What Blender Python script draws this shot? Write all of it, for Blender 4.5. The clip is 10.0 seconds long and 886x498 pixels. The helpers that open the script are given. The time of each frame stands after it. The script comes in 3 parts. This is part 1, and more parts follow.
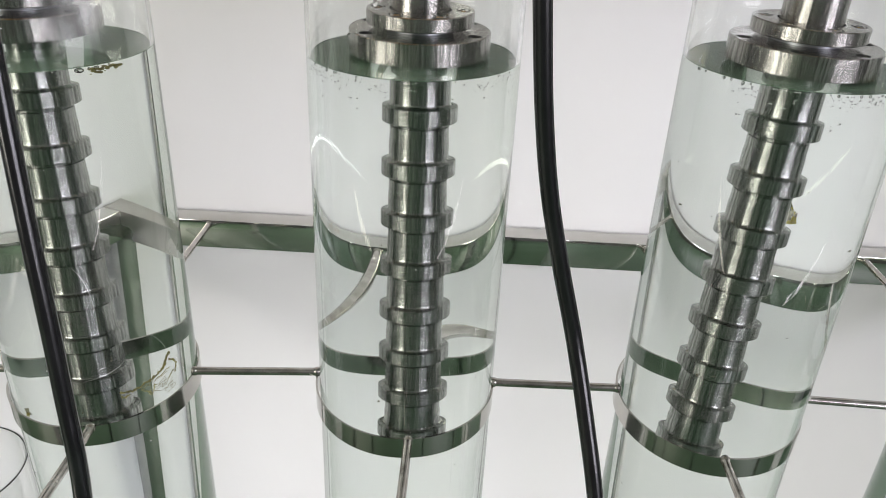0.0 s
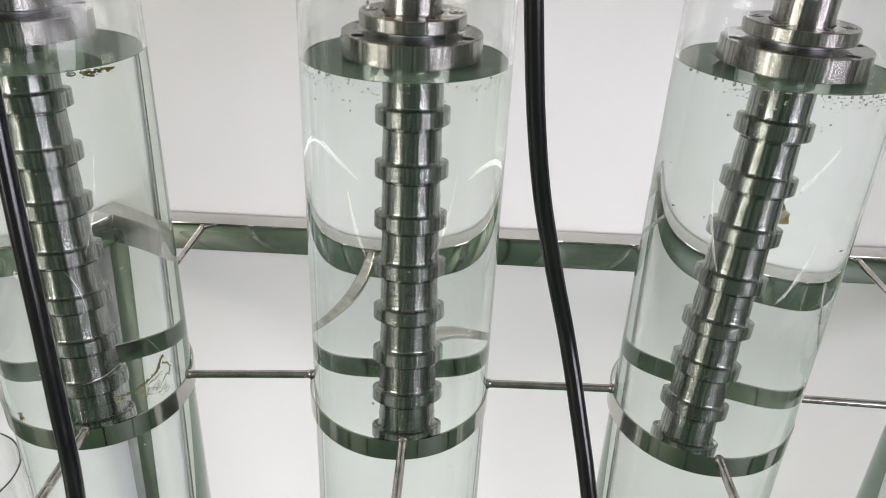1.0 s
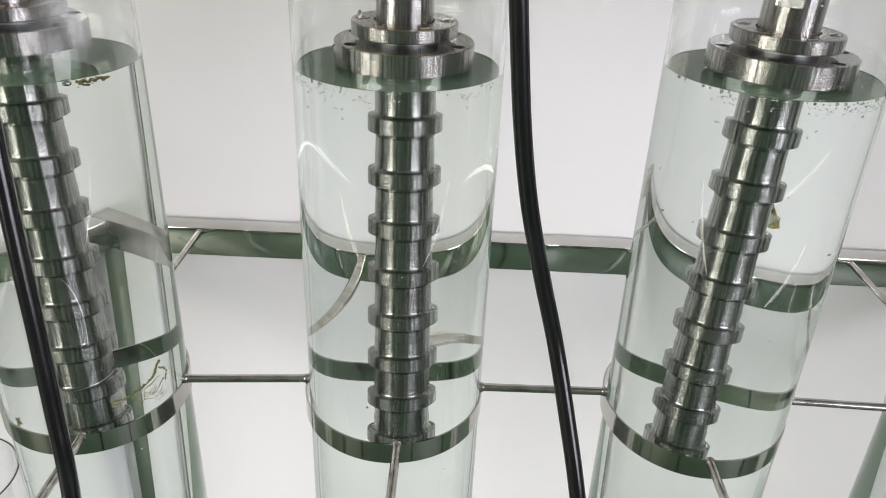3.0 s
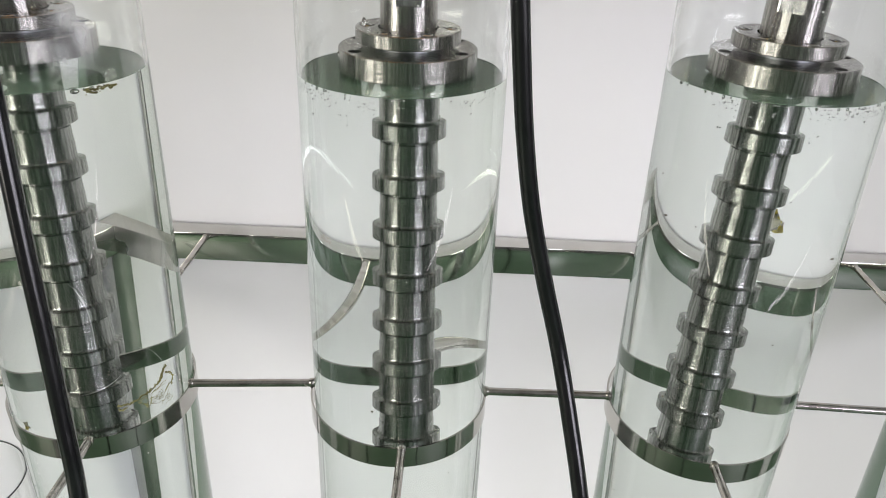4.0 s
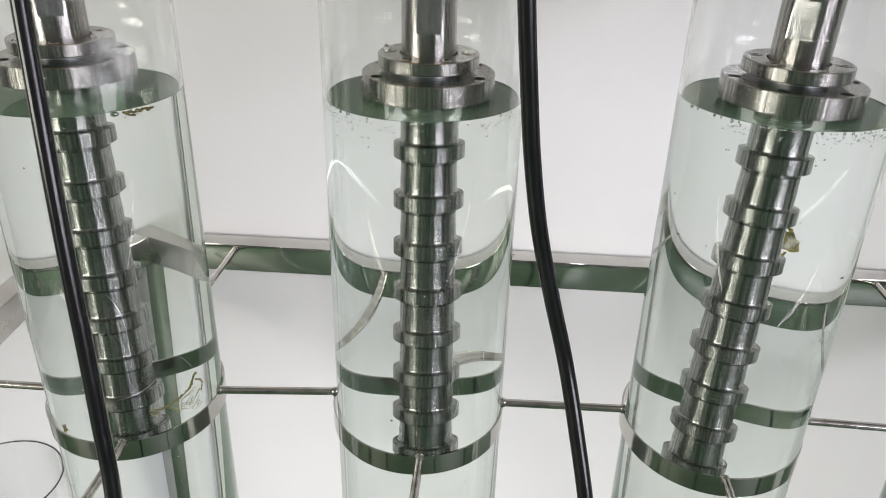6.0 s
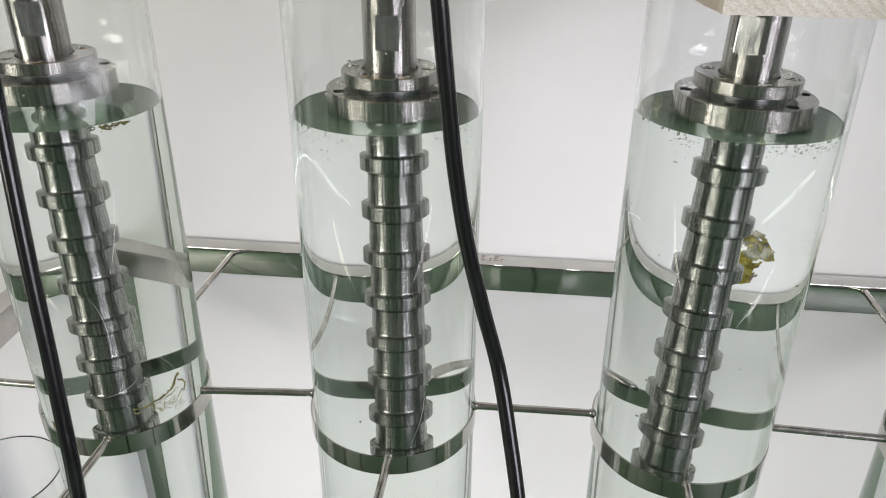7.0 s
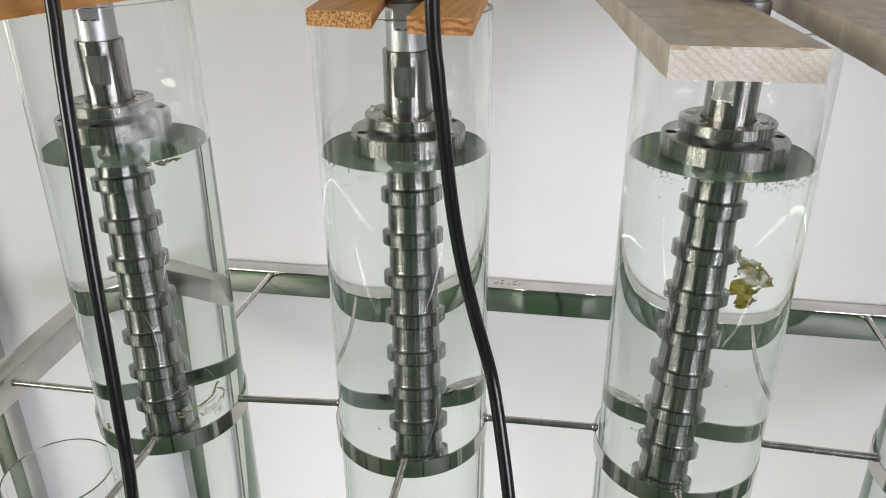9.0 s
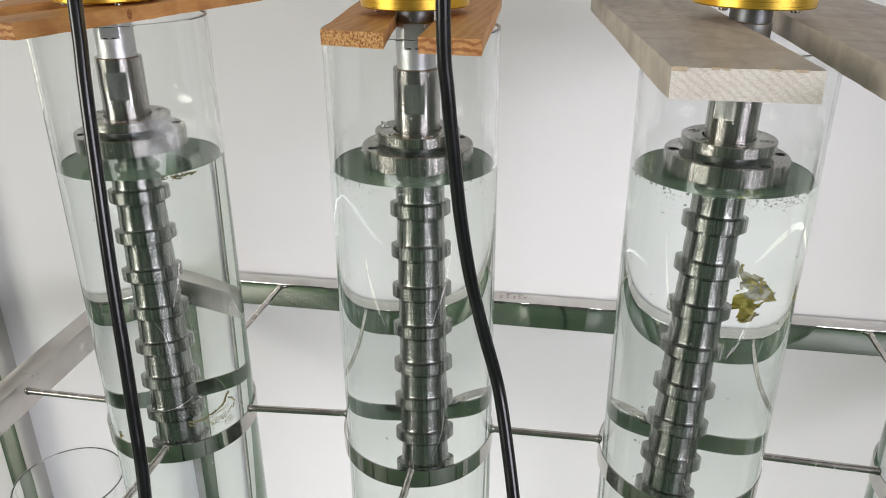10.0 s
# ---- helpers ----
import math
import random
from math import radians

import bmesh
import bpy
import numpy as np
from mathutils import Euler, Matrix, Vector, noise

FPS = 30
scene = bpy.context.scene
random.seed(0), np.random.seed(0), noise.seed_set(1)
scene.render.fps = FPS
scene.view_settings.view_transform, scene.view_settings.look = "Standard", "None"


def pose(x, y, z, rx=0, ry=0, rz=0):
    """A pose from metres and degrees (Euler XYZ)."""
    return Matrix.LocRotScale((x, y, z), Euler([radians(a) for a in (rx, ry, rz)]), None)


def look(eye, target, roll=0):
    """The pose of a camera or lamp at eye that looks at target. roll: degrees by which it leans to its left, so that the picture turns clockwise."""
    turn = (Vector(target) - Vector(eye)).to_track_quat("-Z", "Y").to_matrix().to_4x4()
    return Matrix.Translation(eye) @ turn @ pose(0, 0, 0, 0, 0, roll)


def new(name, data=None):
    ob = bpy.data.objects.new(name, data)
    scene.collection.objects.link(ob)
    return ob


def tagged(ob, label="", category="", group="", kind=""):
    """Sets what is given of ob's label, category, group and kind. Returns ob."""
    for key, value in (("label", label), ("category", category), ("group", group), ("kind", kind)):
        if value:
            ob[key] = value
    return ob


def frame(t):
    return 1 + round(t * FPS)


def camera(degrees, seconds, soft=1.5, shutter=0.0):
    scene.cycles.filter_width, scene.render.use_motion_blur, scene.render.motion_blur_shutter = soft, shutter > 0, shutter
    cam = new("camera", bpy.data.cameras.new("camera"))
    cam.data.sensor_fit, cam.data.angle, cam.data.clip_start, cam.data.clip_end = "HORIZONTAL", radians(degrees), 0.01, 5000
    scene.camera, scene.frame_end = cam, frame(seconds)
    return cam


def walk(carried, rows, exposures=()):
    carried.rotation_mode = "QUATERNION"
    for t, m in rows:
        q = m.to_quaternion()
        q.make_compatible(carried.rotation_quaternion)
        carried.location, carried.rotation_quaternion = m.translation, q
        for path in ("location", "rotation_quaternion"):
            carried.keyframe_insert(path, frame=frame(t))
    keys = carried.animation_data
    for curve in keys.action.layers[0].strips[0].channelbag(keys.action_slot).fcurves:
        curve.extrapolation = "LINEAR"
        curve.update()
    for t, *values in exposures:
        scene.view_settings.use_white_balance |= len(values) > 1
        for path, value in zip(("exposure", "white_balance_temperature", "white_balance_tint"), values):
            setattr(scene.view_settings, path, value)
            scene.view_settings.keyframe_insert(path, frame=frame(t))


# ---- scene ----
cam = camera(60.7, 10.0, soft=0.55)
PATH = [
    (0, (0.039, -0.541, 1.367), (0.004, 1.225, 0.43), 2.7),
    (0.5, (0.041, -0.541, 1.367), (0.015, 1.227, 0.432), 2.6),
    (1, (0.04, -0.541, 1.368), (0.018, 1.227, 0.433), 2.6),
    (1.5, (0.039, -0.539, 1.369), (0.019, 1.229, 0.434), 2.6),
    (2, (0.04, -0.539, 1.369), (0.021, 1.23, 0.437), 2.5),
    (2.5, (0.043, -0.543, 1.371), (0.025, 1.228, 0.44), 2.5),
    (4, (0.046, -0.548, 1.376), (0.011, 1.227, 0.454), 2.1),
    (4.5, (0.045, -0.555, 1.378), (0.0, 1.225, 0.469), 2.1),
    (5, (0.046, -0.563, 1.385), (-0.01, 1.221, 0.481), 2.0),
    (6.5, (0.076, -0.567, 1.396), (-0.079, 1.211, 0.494), 1.0),
    (7, (0.112, -0.575, 1.406), (-0.089, 1.199, 0.504), 0.4),
    (7.5, (0.131, -0.59, 1.417), (-0.116, 1.181, 0.522), -0.1),
    (8, (0.144, -0.61, 1.427), (-0.137, 1.162, 0.543), -0.5),
    (8.5, (0.144, -0.622, 1.431), (-0.158, 1.157, 0.568), -0.6),
    (9, (0.146, -0.633, 1.436), (-0.168, 1.154, 0.594), -0.5),
    (9.5, (0.149, -0.644, 1.44), (-0.175, 1.15, 0.619), -0.4),
    (10, (0.146, -0.648, 1.441), (-0.183, 1.153, 0.635), -0.3),
]
walk(cam, [(t, look(eye, target, roll)) for t, eye, target, roll in PATH])

# ---- world and light ----
world = bpy.data.worlds.new("daylight")
scene.world = world
world.use_nodes = True
sky = world.node_tree.nodes.new("ShaderNodeTexSky")
sky.sky_type, sky.sun_disc = "NISHITA", False
sky.sun_elevation, sky.sun_rotation = radians(48), radians(160)
back = world.node_tree.nodes["Background"]
world.node_tree.links.new(sky.outputs["Color"], back.inputs["Color"])
back.inputs["Strength"].default_value = 0.12
sun = new("sun", bpy.data.lights.new("sun", "SUN"))
sun.data.energy, sun.data.angle, sun.data.color = 2.0, radians(0.5), (1.0, 0.96, 0.9)
sun.matrix_world = look((3, 8, 9), (0, 0, 0))


def window_light(name, eye, target, width, height, power, color):
    lamp = new(name, bpy.data.lights.new(name, "AREA"))
    lamp.data.shape, lamp.data.size, lamp.data.size_y = "RECTANGLE", width, height
    lamp.data.energy, lamp.data.color = power, color
    lamp.matrix_world = look(eye, target)


# daylight through the two windows of the room
for y, width in ((-5.2, 0.2), (-4.55, 0.45), (-3.9, 0.16), (-3.2, 0.5), (-2.5, 0.3), (-1.85, 0.2)):
    window_light("window_light_right", (3.42, y, 2.0), (0, y + 0.6, 1.1), width, 1.35, 67 * width, (1.0, 0.955, 1.08))
for k in range(5):
    window_light("window_light_left", (-3.92, -4.84 + 0.72 * k, 1.92), (0, -3.9 + 0.72 * k, 1.0), 0.64, 1.66, 31, (1.0, 0.962, 0.875))


# ---- materials ----
def material(name):
    m = bpy.data.materials.new(name)
    m.use_nodes = True
    nt = m.node_tree
    nt.nodes.clear()
    out = nt.nodes.new("ShaderNodeOutputMaterial")
    return m, nt, out


def node(nt, kind, **values):
    n = nt.nodes.new(kind)
    for key, value in values.items():
        n.inputs[key.replace("_", " ")].default_value = value
    return n


def coords(nt, scale):
    c = nt.nodes.new("ShaderNodeTexCoord")
    m = node(nt, "ShaderNodeMapping", Scale=scale)
    nt.links.new(c.outputs["Object"], m.inputs["Vector"])
    return m.outputs["Vector"]


def ramp(nt, fac, stops):
    r = nt.nodes.new("ShaderNodeValToRGB")
    while len(r.color_ramp.elements) < len(stops):
        r.color_ramp.elements.new(0.5)
    for e, (pos, col) in zip(r.color_ramp.elements, stops):
        e.position, e.color = pos, (*col, 1) if len(col) == 3 else col
    nt.links.new(fac, r.inputs["Fac"])
    return r.outputs["Color"]


def surface(name, stops, scale=(8, 8, 8), detail=6.0, rough=(0.4, 0.6), metal=0.0, bump=0.1, bump_scale=(60, 60, 60),
            bump_size=0.001, distortion=0.0, aniso=0.0, coat=0.0, fine=None):
    """A principled surface: a coarse colour noise, a finer roughness noise and a fine relief."""
    m, nt, out = material(name)
    p = nt.nodes.new("ShaderNodeBsdfPrincipled")
    nt.links.new(p.outputs[0], out.inputs["Surface"])
    n1 = node(nt, "ShaderNodeTexNoise", Scale=1.0, Detail=detail, Distortion=distortion)
    nt.links.new(coords(nt, scale), n1.inputs["Vector"])
    col = ramp(nt, n1.outputs["Fac"], stops)
    n2 = node(nt, "ShaderNodeTexNoise", Scale=1.0, Detail=5.0)
    nt.links.new(coords(nt, bump_scale), n2.inputs["Vector"])
    if fine:
        mix = nt.nodes.new("ShaderNodeMix")
        mix.data_type, mix.blend_type = "RGBA", "MULTIPLY"
        mix.inputs["Factor"].default_value = 1.0
        nt.links.new(col, mix.inputs["A"])
        nt.links.new(ramp(nt, n2.outputs["Fac"], fine), mix.inputs["B"])
        col = mix.outputs["Result"]
    nt.links.new(col, p.inputs["Base Color"])
    r = node(nt, "ShaderNodeMapRange", To_Min=rough[0], To_Max=rough[1])
    r.inputs["From Min"].default_value, r.inputs["From Max"].default_value = 0.3, 0.7
    nt.links.new(n2.outputs["Fac"], r.inputs["Value"])
    nt.links.new(r.outputs[0], p.inputs["Roughness"])
    b = node(nt, "ShaderNodeBump", Strength=bump, Distance=bump_size)
    nt.links.new(n2.outputs["Fac"], b.inputs["Height"])
    nt.links.new(b.outputs[0], p.inputs["Normal"])
    p.inputs["Metallic"].default_value = metal
    p.inputs["Coat Weight"].default_value = coat
    if aniso:
        p.inputs["Anisotropic"].default_value = aniso
        p.inputs["Anisotropic Rotation"].default_value = 0.25
        g = nt.nodes.new("ShaderNodeNewGeometry")
        xyz = nt.nodes.new("ShaderNodeSeparateXYZ")
        nt.links.new(g.outputs["Normal"], xyz.inputs[0])
        up = nt.nodes.new("ShaderNodeMath")
        up.operation = "ABSOLUTE"
        nt.links.new(xyz.outputs["Z"], up.inputs[0])
        # fine turning marks round the axis, on the faces that look up
        c = nt.nodes.new("ShaderNodeTexCoord")
        flat_xy = nt.nodes.new("ShaderNodeVectorMath")
        flat_xy.operation = "MULTIPLY"
        flat_xy.inputs[1].default_value = (1, 1, 0)
        nt.links.new(c.outputs["Object"], flat_xy.inputs[0])
        span = nt.nodes.new("ShaderNodeVectorMath")
        span.operation = "LENGTH"
        nt.links.new(flat_xy.outputs[0], span.inputs[0])
        rings = node(nt, "ShaderNodeTexNoise", Scale=1300.0, Detail=2.0)
        rings.noise_dimensions = "1D"
        nt.links.new(span.outputs["Value"], rings.inputs["W"])
        facing = node(nt, "ShaderNodeMapRange", To_Min=0.0, To_Max=1.0)
        facing.inputs["From Min"].default_value, facing.inputs["From Max"].default_value = 0.6, 0.9
        nt.links.new(up.outputs[0], facing.inputs["Value"])
        calm = node(nt, "ShaderNodeMapRange", To_Min=0.0, To_Max=0.12)
        nt.links.new(rings.outputs["Fac"], calm.inputs["Value"])
        height = nt.nodes.new("ShaderNodeMix")
        nt.links.new(facing.outputs[0], height.inputs["Factor"])
        nt.links.new(n2.outputs["Fac"], height.inputs["A"])
        nt.links.new(calm.outputs[0], height.inputs["B"])
        nt.links.new(height.outputs["Result"], b.inputs["Height"])
        t = nt.nodes.new("ShaderNodeTangent")
        t.direction_type, t.axis = "RADIAL", "Z"
        nt.links.new(t.outputs[0], p.inputs["Tangent"])
    return m


def clear(name, ior, color):
    m, nt, out = material(name)
    g = node(nt, "ShaderNodeBsdfGlass", IOR=ior, Roughness=0.0, Color=(*color, 1))
    nt.links.new(g.outputs[0], out.inputs["Surface"])
    return m


WALL = surface("white_wall_paint", [(0.3, (0.74, 0.735, 0.73)), (0.7, (0.8, 0.795, 0.79))], (1.3, 1.3, 1.3), 5, (0.42, 0.6), 0, 0.12, (35, 35, 35), 0.002)
GREY_WALL = surface("grey_wall_paint", [(0.3, (0.12, 0.12, 0.118)), (0.7, (0.16, 0.16, 0.157))], (1.3, 1.3, 1.3), 5, (0.5, 0.7), 0, 0.12, (35, 35, 35), 0.002)
CEILING = surface("ceiling_paint", [(0.3, (0.36, 0.36, 0.355)), (0.7, (0.42, 0.42, 0.415))], (2, 2, 2), 4, (0.7, 0.85), 0, 0.1, (50, 50, 50))
FLOOR = surface("green_epoxy", [(0.3, (0.082, 0.146, 0.086)), (0.7, (0.108, 0.188, 0.114))], (1.2, 1.2, 1.2), 6, (0.32, 0.5), 0, 0.03, (14, 14, 14))
# Axial colour streaks paint window reflections into the steel of flanges and shafts.
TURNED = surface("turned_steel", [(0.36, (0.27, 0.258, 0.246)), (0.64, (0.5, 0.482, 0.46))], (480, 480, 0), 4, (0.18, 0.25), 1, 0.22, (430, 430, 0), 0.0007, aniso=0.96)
# Darker copy for the ribbed rods; its streaks paint reflections into the colour.
TURNED_DARKER = surface("turned_steel_darker", [(0.34, (0.19, 0.19, 0.183)), (0.66, (0.4, 0.398, 0.385))], (520, 520, 0), 5, (0.18, 0.26), 1, 0.04, (560, 560, 0), 0.0006, aniso=0.96)
MILLED = surface("milled_steel", [(0.3, (0.5, 0.5, 0.49)), (0.7, (0.6, 0.6, 0.59))], (60, 60, 200), 5, (0.16, 0.26), 1, 0.1, (300, 300, 60), 0.0001)
BOLT_STEEL = surface("bolt_steel", [(0.3, (0.56, 0.55, 0.53)), (0.7, (0.66, 0.65, 0.63))], (90, 90, 90), 3, (0.12, 0.2), 1, 0.05)
POLISHED = surface("polished_steel", [(0.35, (0.5, 0.49, 0.455)), (0.7, (0.6, 0.59, 0.56))], (14, 14, 14), 6, (0.03, 0.08), 1, 0.045, (6, 6, 9), 0.004)
COLLAR_STEEL = surface("collar_steel", [(0.35, (0.4, 0.385, 0.355)), (0.7, (0.54, 0.525, 0.49))], (16, 16, 16), 6, (0.06, 0.13), 1, 0.1, (16, 16, 10), 0.004)
LEG_STEEL = surface("satin_leg_steel", [(0.35, (0.36, 0.36, 0.35)), (0.7, (0.46, 0.46, 0.45))], (14, 14, 14), 6, (0.22, 0.32), 1, 0.03, (8, 8, 4), 0.003)
BRUSHED = surface("brushed_steel_tube", [(0.3, (0.47, 0.44, 0.41)), (0.7, (0.6, 0.58, 0.55))], (14, 14, 14), 7, (0.26, 0.46), 1, 0.18, (14, 14, 18), 0.003)
ROD = surface("steel_rod", [(0.3, (0.36, 0.33, 0.295)), (0.7, (0.58, 0.56, 0.53))], (60, 60, 60), 6, (0.12, 0.28), 1, 0.2, (120, 120, 120), 0.0003)
ALUMINIUM = surface("satin_aluminium", [(0.3, (0.46, 0.465, 0.47)), (0.7, (0.55, 0.555, 0.56))], (30, 30, 30), 4, (0.32, 0.42), 1, 0.1, (300, 300, 300), 0.0001)
DARK_STEEL = surface("dark_steel", [(0.3, (0.16, 0.17, 0.18)), (0.7, (0.24, 0.25, 0.26))], (40, 40, 40), 4, (0.3, 0.4), 1, 0.1, (200, 200, 200), 0.0001)
# Near-black colour paints the shade inside holes, sockets and slots.
BLACK_HOLE = surface("shaded_hole_steel", [(0.3, (0.035, 0.035, 0.035)), (0.7, (0.075, 0.075, 0.072))], (200, 200, 200), 3, (0.3, 0.4), 1, 0.05)
GOLD = surface("gold_anodised", [(0.3, (0.78, 0.5, 0.07)), (0.7, (0.84, 0.56, 0.1))], (20, 20, 20), 4, (0.26, 0.34), 1, 0.08, (6, 6, 800), 0.0001)
RUBBER = surface("black_rubber", [(0.3, (0.006, 0.006, 0.007)), (0.7, (0.012, 0.012, 0.013))], (40, 40, 40), 5, (0.18, 0.25), 0, 0.04, (300, 300, 60), 0.0002)
PINE = surface("orange_pine", [(0.25, (0.47, 0.21, 0.055)), (0.5, (0.62, 0.31, 0.1)), (0.75, (0.7, 0.41, 0.17))], (60, 4, 80), 5, (0.5, 0.7), 0, 0.4, (420, 14, 420), 0.0008, 0.6, fine=[(0.3, (0.86, 0.82, 0.78)), (0.65, (1, 1, 1))])
PINE_END = surface("pine_end_grain", [(0.36, (0.3, 0.1, 0.03)), (0.5, (0.66, 0.34, 0.12)), (0.62, (0.74, 0.46, 0.2))], (620, 620, 620), 4, (0.7, 0.9), 0, 0.9, (420, 420, 420), 0.002)
GREY_BOARD = surface("weathered_board", [(0.25, (0.43, 0.385, 0.33)), (0.5, (0.54, 0.485, 0.42)), (0.75, (0.62, 0.56, 0.49))], (45, 9, 20), 7, (0.5, 0.7), 0, 0.2, (160, 60, 160), 0.0005, 0.8, fine=[(0.35, (0.88, 0.87, 0.85)), (0.6, (1, 1, 1))])
BOARD_END = surface("sawn_board_end", [(0.3, (0.86, 0.8, 0.74)), (0.7, (0.95, 0.91, 0.86))], (45, 45, 90), 6, (0.7, 0.9), 0, 0.3, (1500, 1500, 2600), 0.0006, fine=[(0.36, (0.8, 0.77, 0.74)), (0.56, (1, 1, 1))])


def lined(mat, turn, scale, dark, kind="BANDS", distortion=3.0, strength=0.6):
    """Adds saw lines or growth rings to the colour of a surface."""
    nt = mat.node_tree
    p = nt.nodes["Principled BSDF"]
    old = p.inputs["Base Color"].links[0].from_socket
    c = nt.nodes.new("ShaderNodeTexCoord")
    mp = node(nt, "ShaderNodeMapping", Rotation=turn)
    nt.links.new(c.outputs["Object"], mp.inputs["Vector"])
    w = node(nt, "ShaderNodeTexWave", Scale=scale, Distortion=distortion, Detail=3.0)
    w.wave_type = kind
    nt.links.new(mp.outputs[0], w.inputs["Vector"])
    w.inputs["Detail Scale"].default_value = 2.0
    mix = nt.nodes.new("ShaderNodeMix")
    mix.data_type, mix.blend_type = "RGBA", "MULTIPLY"
    mix.inputs["Factor"].default_value = strength
    nt.links.new(old, mix.inputs["A"])
    nt.links.new(ramp(nt, w.outputs["Fac"], [(0.15, dark), (0.6, (1, 1, 1))]), mix.inputs["B"])
    nt.links.new(mix.outputs["Result"], p.inputs["Base Color"])
    return mat


lined(BOARD_END, (0, radians(52), 0), 85, (0.7, 0.65, 0.6), distortion=2.5, strength=0.3)
lined(BOARD_END, (0, radians(-40), 0), 95, (0.8, 0.78, 0.74), distortion=9.0, strength=0.15)
lined(GREY_BOARD, (0, 0, radians(7)), 22, (0.88, 0.85, 0.82), distortion=6.0, strength=0.4)
lined(GREY_BOARD, (0, 0, radians(-38)), 5, (0.55, 0.5, 0.46), distortion=22.0, strength=0.25)
lined(PINE, (0, radians(8), radians(2)), 38, (0.72, 0.58, 0.45), distortion=3.0, strength=0.4)
PINE_RINGS = lined(surface("pine_end_rings", [(0.3, (0.5, 0.22, 0.075)), (0.7, (0.7, 0.38, 0.15))], (200, 200, 200), 4, (0.6, 0.8), 0, 0.7, (380, 380, 380), 0.002), (0, 0, 0), 55, (0.5, 0.32, 0.2), "RINGS", 6.0, 0.75)
ALGAE = surface("olive_algae", [(0.3, (0.075, 0.064, 0.013)), (0.5, (0.17, 0.155, 0.036)), (0.7, (0.3, 0.28, 0.08))], (90, 90, 90), 5, (0.5, 0.7), 0, 0.5, (300, 300, 300), 0.001)
CHIP = surface("bare_wood_chip", [(0.3, (0.52, 0.4, 0.27)), (0.7, (0.68, 0.55, 0.4))], (300, 300, 300), 4, (0.6, 0.8), 0, 0.4, (900, 900, 900), 0.0005)
FLECK = surface("dried_spots", [(0.3, (0.6, 0.6, 0.58)), (0.7, (0.75, 0.75, 0.73))], (200, 200, 200), 3, (0.5, 0.7), 0, 0.1)
RUST = surface("rust_marks", [(0.3, (0.2, 0.11, 0.08)), (0.7, (0.34, 0.24, 0.2))], (300, 300, 300), 3, (0.6, 0.8), 0, 0.1)
KNOT = lined(surface("wood_knot", [(0.3, (0.34, 0.13, 0.04)), (0.7, (0.5, 0.22, 0.08))], (200, 200, 200), 4, (0.5, 0.7), 0, 0.3), (0, 0, 0), 300, (0.4, 0.3, 0.2), "RINGS", 2.0, 0.8)
FILM, nt, out = material("algae_film")
n1, n2 = node(nt, "ShaderNodeTexNoise", Scale=110.0, Detail=5.0, Distortion=1.5), node(nt, "ShaderNodeTexNoise", Scale=70.0, Detail=4.0)
nt.links.new(coords(nt, (1, 1, 1)), n1.inputs["Vector"])
nt.links.new(coords(nt, (1, 1, 1)), n2.inputs["Vector"])
green = ramp(nt, n1.outputs["Fac"], [(0.3, (0.1, 0.085, 0.006)), (0.5, (0.27, 0.23, 0.03)), (0.7, (0.5, 0.45, 0.12))])
d, tr, gap = nt.nodes.new("ShaderNodeBsdfDiffuse"), nt.nodes.new("ShaderNodeBsdfTranslucent"), nt.nodes.new("ShaderNodeBsdfTransparent")
nt.links.new(green, d.inputs["Color"])
nt.links.new(green, tr.inputs["Color"])
m1, m2 = nt.nodes.new("ShaderNodeMixShader"), nt.nodes.new("ShaderNodeMixShader")
m1.inputs["Fac"].default_value = 0.5
nt.links.new(d.outputs[0], m1.inputs[1])
nt.links.new(tr.outputs[0], m1.inputs[2])
nt.links.new(ramp(nt, n2.outputs["Fac"], [(0.4, (0.62, 0.62, 0.62)), (0.62, (0.06, 0.06, 0.06))]), m2.inputs["Fac"])
nt.links.new(m1.outputs[0], m2.inputs[1])
nt.links.new(gap.outputs[0], m2.inputs[2])
nt.links.new(m2.outputs[0], out.inputs["Surface"])
DROP = clear("water_drop", 1.333, (1, 1, 1))
DEBRIS = surface("dark_debris", [(0.3, (0.05, 0.05, 0.03)), (0.7, (0.12, 0.11, 0.07))], (200, 200, 200), 3, (0.6, 0.8), 0, 0.1)
FRAME_PAINT = surface("white_window_frame", [(0.3, (0.72, 0.73, 0.72)), (0.7, (0.78, 0.79, 0.78))], (10, 10, 10), 3, (0.35, 0.5), 0, 0.05)
ACRYLIC = clear("clear_acrylic", 1.49, (0.99, 0.996, 0.992))
WATER_TOP = clear("water_surface", 1.333, (0.985, 0.995, 0.988))
nt = WATER_TOP.node_tree
# A diffuse green share stands in for light scattered up through the water.
scatter, blend = node(nt, "ShaderNodeBsdfDiffuse", Color=(0.28, 0.44, 0.29, 1)), nt.nodes.new("ShaderNodeMixShader")
scatter_noise = node(nt, "ShaderNodeTexNoise", Scale=1.0, Detail=4.0)
nt.links.new(coords(nt, (30, 30, 30)), scatter_noise.inputs["Vector"])
nt.links.new(ramp(nt, scatter_noise.outputs["Fac"], [(0.3, (0.2, 0.2, 0.2)), (0.7, (0.32, 0.32, 0.32))]), blend.inputs["Fac"])
nt.links.new(nt.nodes["Glass BSDF"].outputs[0], blend.inputs[1])
nt.links.new(scatter.outputs[0], blend.inputs[2])
nt.links.new(blend.outputs[0], nt.nodes["Material Output"].inputs["Surface"])
WATER_SIDE = clear("water_against_acrylic", 1.333 / 1.49, (0.965, 0.986, 0.972))
